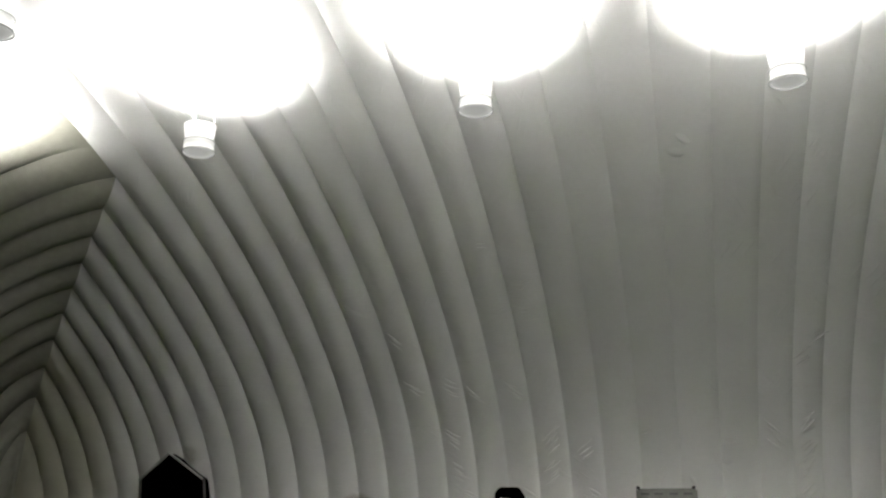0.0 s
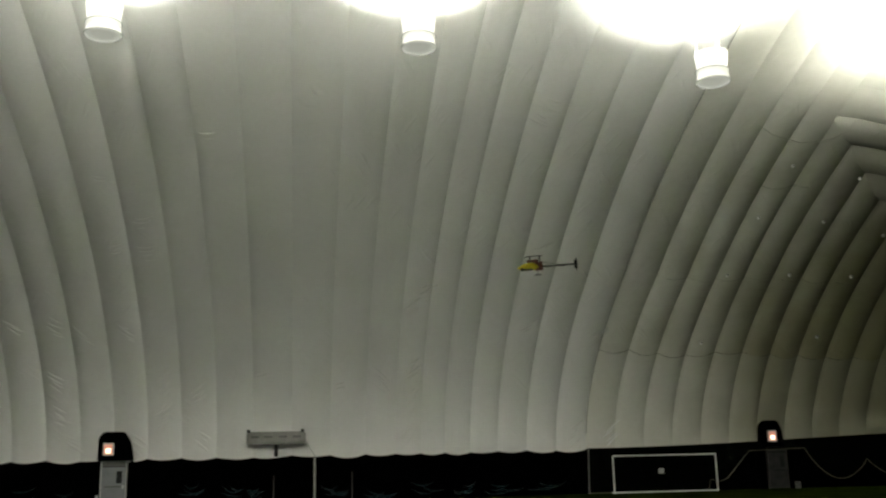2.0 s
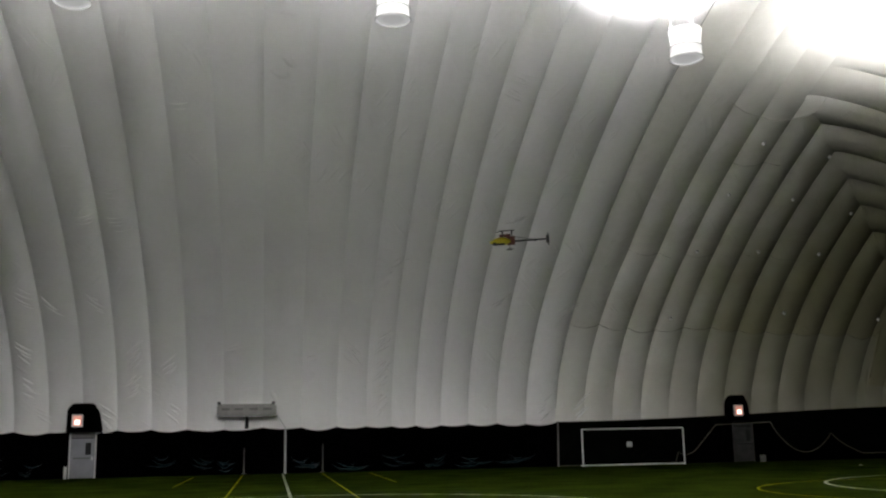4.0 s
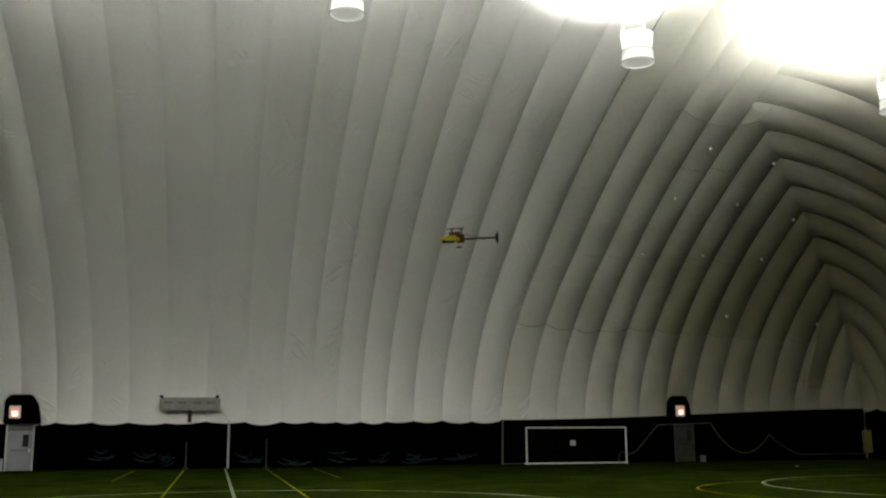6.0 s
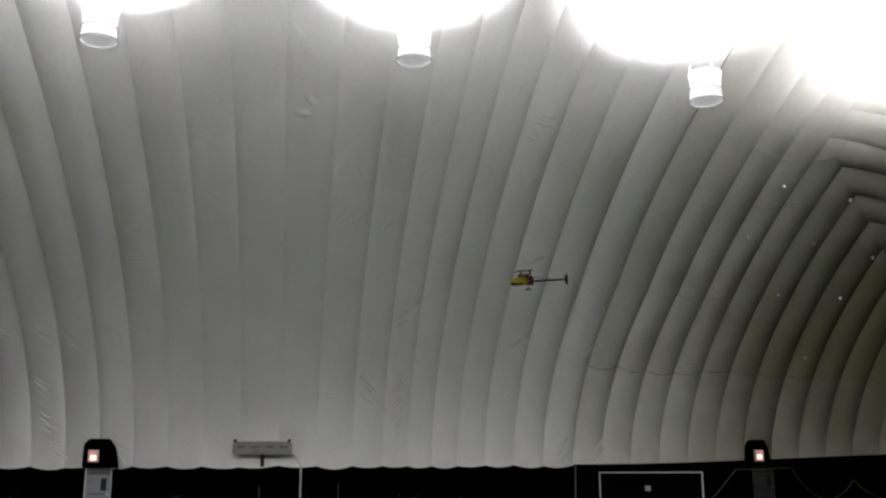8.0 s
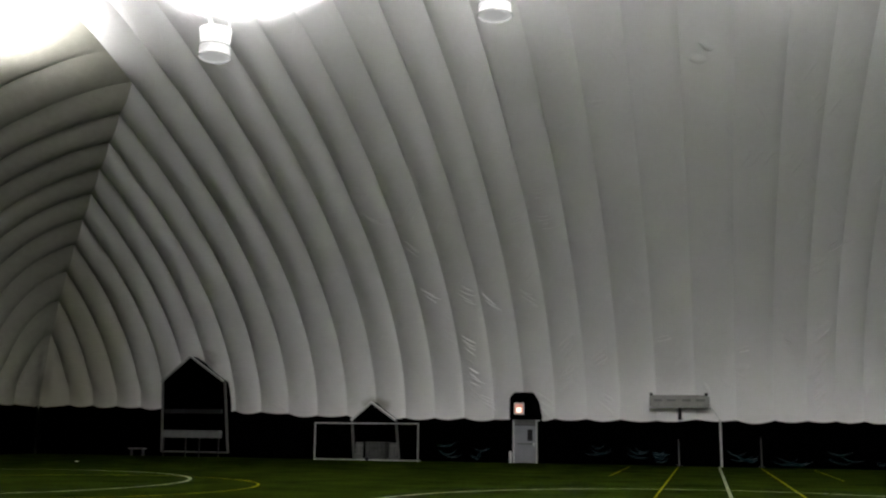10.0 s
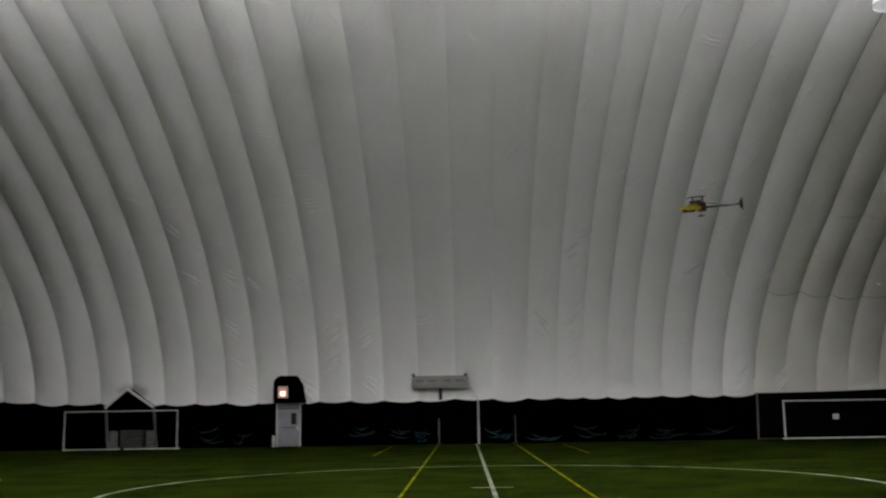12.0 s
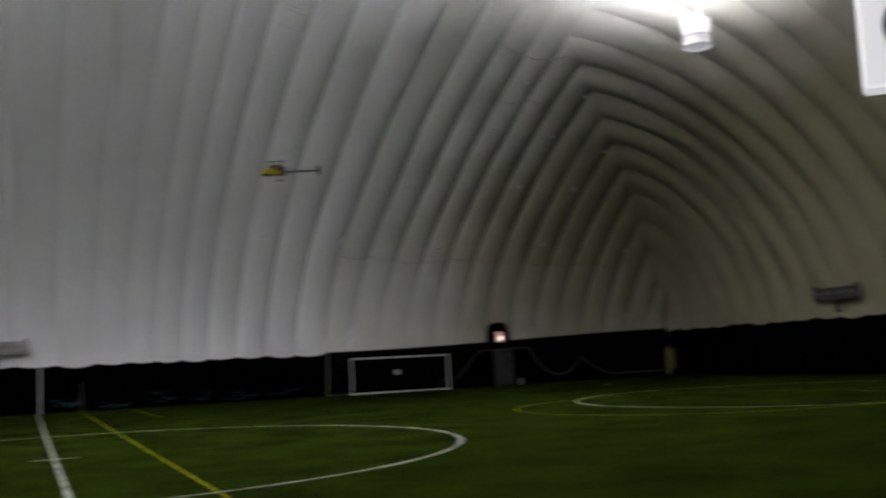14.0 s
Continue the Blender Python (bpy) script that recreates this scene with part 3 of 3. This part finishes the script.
# green netting with a swagged lower edge along the far side
def swag(x):
    """Height of the netting's lower edge."""
    if x < 22.3:
        return 0.03
    if x < 24.8:
        k = (x - 22.3) / 2.5
        return 0.70 + 1.45 * max(0.0, k - 0.45) / 0.55 if k > 0.45 else 0.70 - 0.2 * math.sin(k / 0.45 * math.pi)
    if x < 28.2:
        return 2.15 + 0.1 * (x - 24.8) / 3.4
    if x < 32.05:
        k = (x - 28.2) / 3.85
        return 2.25 - 0.6 * k - 1.45 * math.sin(k * math.pi) ** 0.8
    if x < 36.6:
        k = (x - 32.05) / 4.55
        return 1.65 - 1.3 * min(1, k * 2.4) ** 0.6
    return 0.35


netting = thing("netting", "dark green divider netting gathered along the wall with swagged edge", "netting", (0, YN - 0.42, 0))
bm = bmesh.new()
prev = None
for i in range(121):
    x = 15.2 + (38.6 - 15.2) * i / 120
    lo = swag(x)
    col = []
    for j in range(7):
        z = lo + (2.48 + lift(x) - lo) * j / 6
        col.append(bm.verts.new((x, 0.07 * noise.noise((x * 1.6, z, 2.0)), z)))
    if prev:
        for j in range(6):
            bm.faces.new((prev[j], col[j], col[j + 1], prev[j + 1]))
    prev = col
sheet = part("net_sheet", bm, NET, netting, smooth=True)
part("edge_rope", bar([(15.2 + 0.2 * i, -0.03, swag(15.2 + 0.2 * i)) for i in range(117)], 0.028, 6), ROPE, sheet, "pale edging rope")
part("edge_post", bar([(15.25, -0.05, 0), (15.32, -0.05, 2.5)], 0.04, 8), GREYP, netting, "pale upright edge")

# ---- small things along the wall ----
corner_board = thing("safety_board", "dull yellow upright board standing in the dim corner", "board", (37.7, 53.4, 0), rot=-0.4)
part("sheet", boxes(-0.26, 0.26, 0, 0.05, 0.42, 1.78, bevel=0.015), BOARDY, corner_board, "dull yellow sheet")
for s in (-0.2, 0.15):
    part("leg", boxes(s, s + 0.05, 0, 0.05, 0, 0.42), DARK, corner_board)
low_bench = thing("bench", "low pale plank bench standing by the tall opening", "bench", (-33.9, YN - 0.9, 0))
part("seat", boxes(-0.55, 0.55, -0.16, 0.16, 0.40, 0.46, bevel=0.01), GREYP, low_bench)
for k in (-0.42, 0.36):
    part("leg", boxes(k, k + 0.06, -0.13, 0.13, 0.0, 0.40), DARK, low_bench)
for x, y, r in ((-18.85, 53.2, 0.13), (-30.9, 44.0, 0.09)):
    ball = thing("ball", "dark football lying on the turf" if r > 0.1 else "pale training disc lying on the turf", "ball" if r > 0.1 else "training disc", (x, y, 0.0))
    bm = lathe([(0.0, 0.0), (r * 0.7, r * 0.3), (r, r), (r * 0.7, r * 1.7), (0.0, r * 2)], 14) if r > 0.1 else lathe([(r, 0.006), (r * 0.6, 0.05), (r * 0.25, 0.055), (r * 0.25, 0.045)], 16)
    part("shell", bm, DARK if r > 0.1 else WHITE, ball, smooth=True)
disc = thing("training_disc", "white training disc lying on the turf", "training disc", (27.9, 45.5, 0.0))
part("shell", lathe([(0.10, 0.006), (0.06, 0.05), (0.025, 0.055), (0.025, 0.04)], 16), GREYP, disc, smooth=True)
canister = thing("control_box", "small grey box on the foot of the far door", "box", (27.4, YN - 0.8, 0.0))
part("body", boxes(-0.14, 0.14, -0.1, 0.1, 0.0, 0.34, bevel=0.02), GREYP, canister)
part("lid", boxes(-0.15, 0.15, -0.11, 0.11, 0.34, 0.38, bevel=0.01), GREYP, canister)

# ---- model helicopter in inverted flight ----
heli = thing("model_helicopter", "yellow and black model helicopter flying upside down", "model helicopter", (3.57, 17.16, 5.29))
heli.rotation_euler = (math.radians(190), math.radians(-3), math.radians(-10))
bm = bmesh.new()
sec = [(-0.34, 0.020, 0.010), (-0.29, 0.012, 0.040), (-0.20, 0.005, 0.064), (-0.10, 0.004, 0.072), (-0.01, 0.010, 0.064), (0.06, 0.02, 0.040)]
rings = [[bm.verts.new((x, 0.75 * r * math.cos(k * math.tau / 14), z + r * math.sin(k * math.tau / 14))) for k in range(14)] for x, z, r in sec]
for a, b in zip(rings, rings[1:]):
    for k in range(14):
        bm.faces.new((a[k], a[(k + 1) % 14], b[(k + 1) % 14], b[k]))
bm.faces.new(rings[0][::-1])
bm.faces.new(rings[-1])
canopy = part("canopy", bm, YELLOW, heli, "glossy yellow canopy", smooth=True)
part("canopy_window", boxes(-0.30, -0.05, -0.058, 0.058, 0.022, 0.078, bevel=0.02), CARBON, canopy, "black window stripe")
part("nose_cap", boxes(-0.30, -0.255, -0.028, 0.028, -0.03, 0.012, bevel=0.01), WHITE, canopy, "white nose")
part("motor", lathe([(0.0, -0.12), (0.04, -0.12), (0.045, -0.10), (0.045, -0.03), (0.0, -0.03)], 14), BROWN, heli, "red-brown motor can")
part("battery", boxes(-0.16, -0.02, -0.028, 0.028, -0.115, -0.065, bevel=0.008), BROWN, heli, "red-brown battery pack")
part("tail_case", boxes(0.70, 0.745, -0.018, 0.022, -0.005, 0.045, bevel=0.006), CARBON, heli)
part("tail_strut", bar([(0.12, 0.02, -0.06), (0.48, 0.005, 0.015)], 0.005, 6), CARBON, heli)
for s in (-1, 1):
    part("side_frame", boxes(-0.02, 0.12, s * 0.03 - 0.004, s * 0.03 + 0.004, -0.075, 0.085, bevel=0.003), BROWN, heli, "red-brown side frame")
part("gearbox", boxes(0.0, 0.09, -0.024, 0.024, -0.04, 0.07, bevel=0.01), CARBON, heli)
boom = part("tail_boom", bar([(0.1, 0, 0.02), (0.72, 0, 0.02)], [0.018, 0.014], 8), CARBON, heli)
part("boom_clamp", boxes(0.47, 0.50, -0.02, 0.02, 0.0, 0.045), DARK, boom)
part("tail_fin", boxes(0.69, 0.745, -0.004, 0.004, -0.05, 0.09, bevel=0.003), CARBON, boom)
part("tail_rotor", boxes(0.716, 0.734, 0.02, 0.026, -0.09, 0.13), CARBON, boom)
part("mast", bar([(0.02, 0, 0.1), (0.02, 0, 0.165)], 0.008, 8), METAL, heli)
head = part("rotor_head", boxes(-0.03, 0.07, -0.05, 0.05, 0.15, 0.175, bevel=0.008), CARBON, heli)
for s in (-1, 1):
    part("rotor_blade", boxes(-0.01, 0.045, min(s * 0.06, s * 0.72), max(s * 0.06, s * 0.72), 0.160, 0.166), CARBON, head)
    part("skid", bar([(-0.2, s * 0.10, -0.16), (-0.16, s * 0.10, -0.18), (0.12, s * 0.10, -0.18)], 0.007, 6), CARBON, heli)
    for k in (-0.10, 0.07):
        part("skid_strut", bar([(k, s * 0.03, -0.06), (k, s * 0.10, -0.18)], 0.008, 6), CARBON, heli)

# ---- white box: its brightness is put in as a glow, its cables are added ----
hung = thing("hanging_white_box", "white square box with a dark round middle, made to glow, on added cables", "light box", (10.95, 9.75, 5.35), rot=math.radians(-44))
white_case = part("case", boxes(-0.75, 0.75, 0.0, 0.5, 0.0, 1.6, bevel=0.03), CASE, hung)
bm = lathe([(0.0, 0.0), (0.42, 0.0), (0.46, 0.02), (0.46, 0.05), (0.0, 0.05)], 28)
bm.transform(Matrix.Translation((0.0, -0.02, 0.85)) @ Matrix.Rotation(math.pi / 2, 4, "X"))
part("grille", bm, GREYP, white_case, "grey round middle")
for s in (-0.6, 0.6):
    part("cable", bar([(s, 0.25, 1.6), (s, 0.25, rise(14.7) - 5.35)], 0.012, 6), METAL, hung)

# ---- lines, buttons and tucks on the lining ----
def on_north(x, q, push=0.0):
    return Vector(place("N", x, q, push))


def over_rolls(x, q, up):
    """Point just proud of the rolls."""
    lo = max((c for c in CREASES if c <= x), default=XW)
    hi = min((c for c in CREASES if c > x), default=XE)
    u, w = (x - lo) / (hi - lo), hi - lo
    return on_north(x, q, swell(u, w, plump((lo + hi) / 2)) * slack(q) + up)


part("seam_cable", bar([on_north(SEAM_X, 0.1 + 0.5 * i, 0.05) for i in range(56)], 0.013, 6), DARK, domes["N"], "dark seam between the two linings")
for q, x0, x1, thick in ((2.75, SEAM_X, 35.4, 0.014), (7.0, 17.0, 29.0, 0.006), (13.0, 20.4, 23.0, 0.010)):
    pts = []
    n = int((x1 - x0) / 0.14)
    for i in range(n + 1):
        x = x0 + (x1 - x0) * i / n
        pts.append(over_rolls(x, seam_q(x) + q - 2.75, 0.0))
    part("quilting_seam", bar(pts, thick, 5), SEAM, domes["N"], "stitched seam across the dingy rolls")
BUTTON = material("white_button", (0.88, 0.88, 0.86), 0.4, scale=4.0)
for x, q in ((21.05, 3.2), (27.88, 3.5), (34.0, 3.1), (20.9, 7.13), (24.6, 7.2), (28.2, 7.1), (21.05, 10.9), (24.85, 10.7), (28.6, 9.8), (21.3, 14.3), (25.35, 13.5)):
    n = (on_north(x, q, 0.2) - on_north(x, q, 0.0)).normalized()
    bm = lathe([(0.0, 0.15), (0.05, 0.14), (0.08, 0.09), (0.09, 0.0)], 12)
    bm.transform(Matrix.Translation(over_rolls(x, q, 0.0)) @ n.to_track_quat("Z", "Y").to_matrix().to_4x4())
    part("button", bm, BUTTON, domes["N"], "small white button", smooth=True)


def climb(q, ds):
    """The station ds metres further up the curve of the lining."""
    for _ in range(6):
        g = (rise(q + 0.01) - rise(max(q - 0.01, 0.0))) / (0.01 + min(q, 0.01))
        q = max(q + ds / 6 / math.sqrt(1 + g * g), 0.002)
    return q


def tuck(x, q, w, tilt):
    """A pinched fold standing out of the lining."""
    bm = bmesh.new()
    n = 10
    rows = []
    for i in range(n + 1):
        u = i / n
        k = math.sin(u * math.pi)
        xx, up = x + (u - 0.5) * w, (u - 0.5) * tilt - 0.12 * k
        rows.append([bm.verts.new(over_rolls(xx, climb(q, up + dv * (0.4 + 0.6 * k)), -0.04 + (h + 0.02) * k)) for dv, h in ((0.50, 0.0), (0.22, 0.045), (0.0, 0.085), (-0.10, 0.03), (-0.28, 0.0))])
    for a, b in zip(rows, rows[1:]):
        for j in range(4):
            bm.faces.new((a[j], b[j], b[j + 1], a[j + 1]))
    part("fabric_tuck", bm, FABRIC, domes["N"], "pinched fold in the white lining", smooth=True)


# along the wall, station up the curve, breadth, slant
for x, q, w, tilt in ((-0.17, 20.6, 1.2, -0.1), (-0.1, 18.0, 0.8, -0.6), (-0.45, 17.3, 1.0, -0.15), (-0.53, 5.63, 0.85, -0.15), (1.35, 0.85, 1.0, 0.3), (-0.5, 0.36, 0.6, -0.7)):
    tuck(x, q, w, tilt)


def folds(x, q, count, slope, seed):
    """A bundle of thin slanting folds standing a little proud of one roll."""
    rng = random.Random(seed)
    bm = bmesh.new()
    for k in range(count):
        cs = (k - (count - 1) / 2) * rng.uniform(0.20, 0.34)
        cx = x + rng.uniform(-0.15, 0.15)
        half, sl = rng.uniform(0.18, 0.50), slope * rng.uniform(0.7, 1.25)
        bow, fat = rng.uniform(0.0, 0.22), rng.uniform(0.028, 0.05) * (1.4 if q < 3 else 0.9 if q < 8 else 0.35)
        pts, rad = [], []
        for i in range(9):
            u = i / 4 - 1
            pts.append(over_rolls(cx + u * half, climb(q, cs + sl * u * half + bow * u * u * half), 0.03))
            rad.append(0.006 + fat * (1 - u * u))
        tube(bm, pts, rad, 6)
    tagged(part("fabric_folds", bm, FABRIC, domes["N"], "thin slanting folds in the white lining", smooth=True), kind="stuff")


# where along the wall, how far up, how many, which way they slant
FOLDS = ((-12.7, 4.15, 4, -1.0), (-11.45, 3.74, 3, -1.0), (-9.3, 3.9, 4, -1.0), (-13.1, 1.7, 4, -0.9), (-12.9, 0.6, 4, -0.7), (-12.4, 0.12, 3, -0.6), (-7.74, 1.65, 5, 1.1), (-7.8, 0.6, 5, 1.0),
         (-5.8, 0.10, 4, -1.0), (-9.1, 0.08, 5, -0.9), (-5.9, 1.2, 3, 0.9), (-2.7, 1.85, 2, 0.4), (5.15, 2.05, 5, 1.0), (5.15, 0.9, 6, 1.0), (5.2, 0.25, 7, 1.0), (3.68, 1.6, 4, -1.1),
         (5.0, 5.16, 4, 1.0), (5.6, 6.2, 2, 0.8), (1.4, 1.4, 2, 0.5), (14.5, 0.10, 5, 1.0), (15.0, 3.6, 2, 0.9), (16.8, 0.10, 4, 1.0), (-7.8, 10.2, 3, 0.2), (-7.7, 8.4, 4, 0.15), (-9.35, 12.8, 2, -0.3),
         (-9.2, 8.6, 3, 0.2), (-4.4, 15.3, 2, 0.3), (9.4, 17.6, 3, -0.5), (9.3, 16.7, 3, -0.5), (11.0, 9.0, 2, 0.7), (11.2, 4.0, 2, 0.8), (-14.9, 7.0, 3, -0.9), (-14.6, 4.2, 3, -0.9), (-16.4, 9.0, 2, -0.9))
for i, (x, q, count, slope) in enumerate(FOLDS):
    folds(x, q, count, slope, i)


# pale hem of the sheet that hangs under the crown beside the eastern hip
hem = [(18.4, 16.7), (19.3, 16.2), (20.2, 15.9), (21.0, 15.75), (21.9, 15.8), (22.7, 16.15), (23.0, 16.8), (23.0, 17.3)]
part("sheet_hem", bar([over_rolls(x, q, 0.05) for x, q in hem], 0.02, 6), QUILT, domes["N"], "pale hem of a hanging sheet")


# ---- crumpled dark tarpaulins at the foot of the lining ----
def tarp(x, w, hgt, seed):
    ob = thing("tarpaulin", "dark crumpled plastic tarpaulin sagging along the foot of the wall", "tarpaulin", (x, YN - 0.22, 0), group="tarpaulins along the wall")
    rng = random.Random(seed)
    bm = bmesh.new()
    nx, nz = 22, 9
    g = []
    for i in range(nx + 1):
        u = i / nx
        col = []
        for j in range(nz + 1):
            v = j / nz
            z = 0.01 + hgt * v * (0.35 + 0.65 * math.sin(u * math.pi) ** 0.6) * (1 + 0.35 * noise.noise((u * 2.3, seed * 3.1, 0.5)))
            y = -0.10 * (1 - v) - 0.05 * noise.noise((u * 5 + seed, v * 4, seed * 1.7))
            col.append(bm.verts.new(((u - 0.5) * w, y, z)))
        g.append(col)
    for i in range(nx):
        for j in range(nz):
            bm.faces.new((g[i][j], g[i + 1][j], g[i + 1][j + 1], g[i][j + 1]))
    part("sheet", bm, BLACK, ob, smooth=True)
    for k in range(rng.randint(3, 5)):
        c, half, z0 = rng.uniform(-0.3, 0.3) * w, rng.uniform(0.16, 0.42) * w, rng.uniform(0.15, 0.75) * hgt
        lean, sag = rng.uniform(-0.35, 0.5), rng.uniform(0.10, 0.30)
        pts, rad = [], []
        for i in range(11):
            u = i / 5 - 1
            pts.append((c + u * half, -0.15 - 0.03 * math.cos(u * 2) - 0.02 * noise.noise((u * 3, seed, k)), max(0.05, z0 + lean * u * half * 0.6 + sag * u * u)))
            rad.append(0.006 + 0.035 * (1 - u * u))
        part("fold", bar(pts, rad, 7), TARP_GLINT, ob, "dark blue fold with its glint put in the colour", smooth=True)
    return ob


for i, (x, w, hgt) in enumerate(((-14.6, 1.9, 1.4), (-12.8, 1.2, 0.9), (-6.4, 1.9, 1.2), (-4.0, 1.6, 0.9), (-2.9, 1.1, 0.9), (1.2, 1.6, 0.9),
                                 (3.6, 2.0, 0.8), (6.1, 2.1, 1.0), (8.3, 1.8, 0.8), (10.4, 1.9, 0.8), (12.8, 2.0, 0.7))):
    tarp(x, w, hgt, i + 1.0)
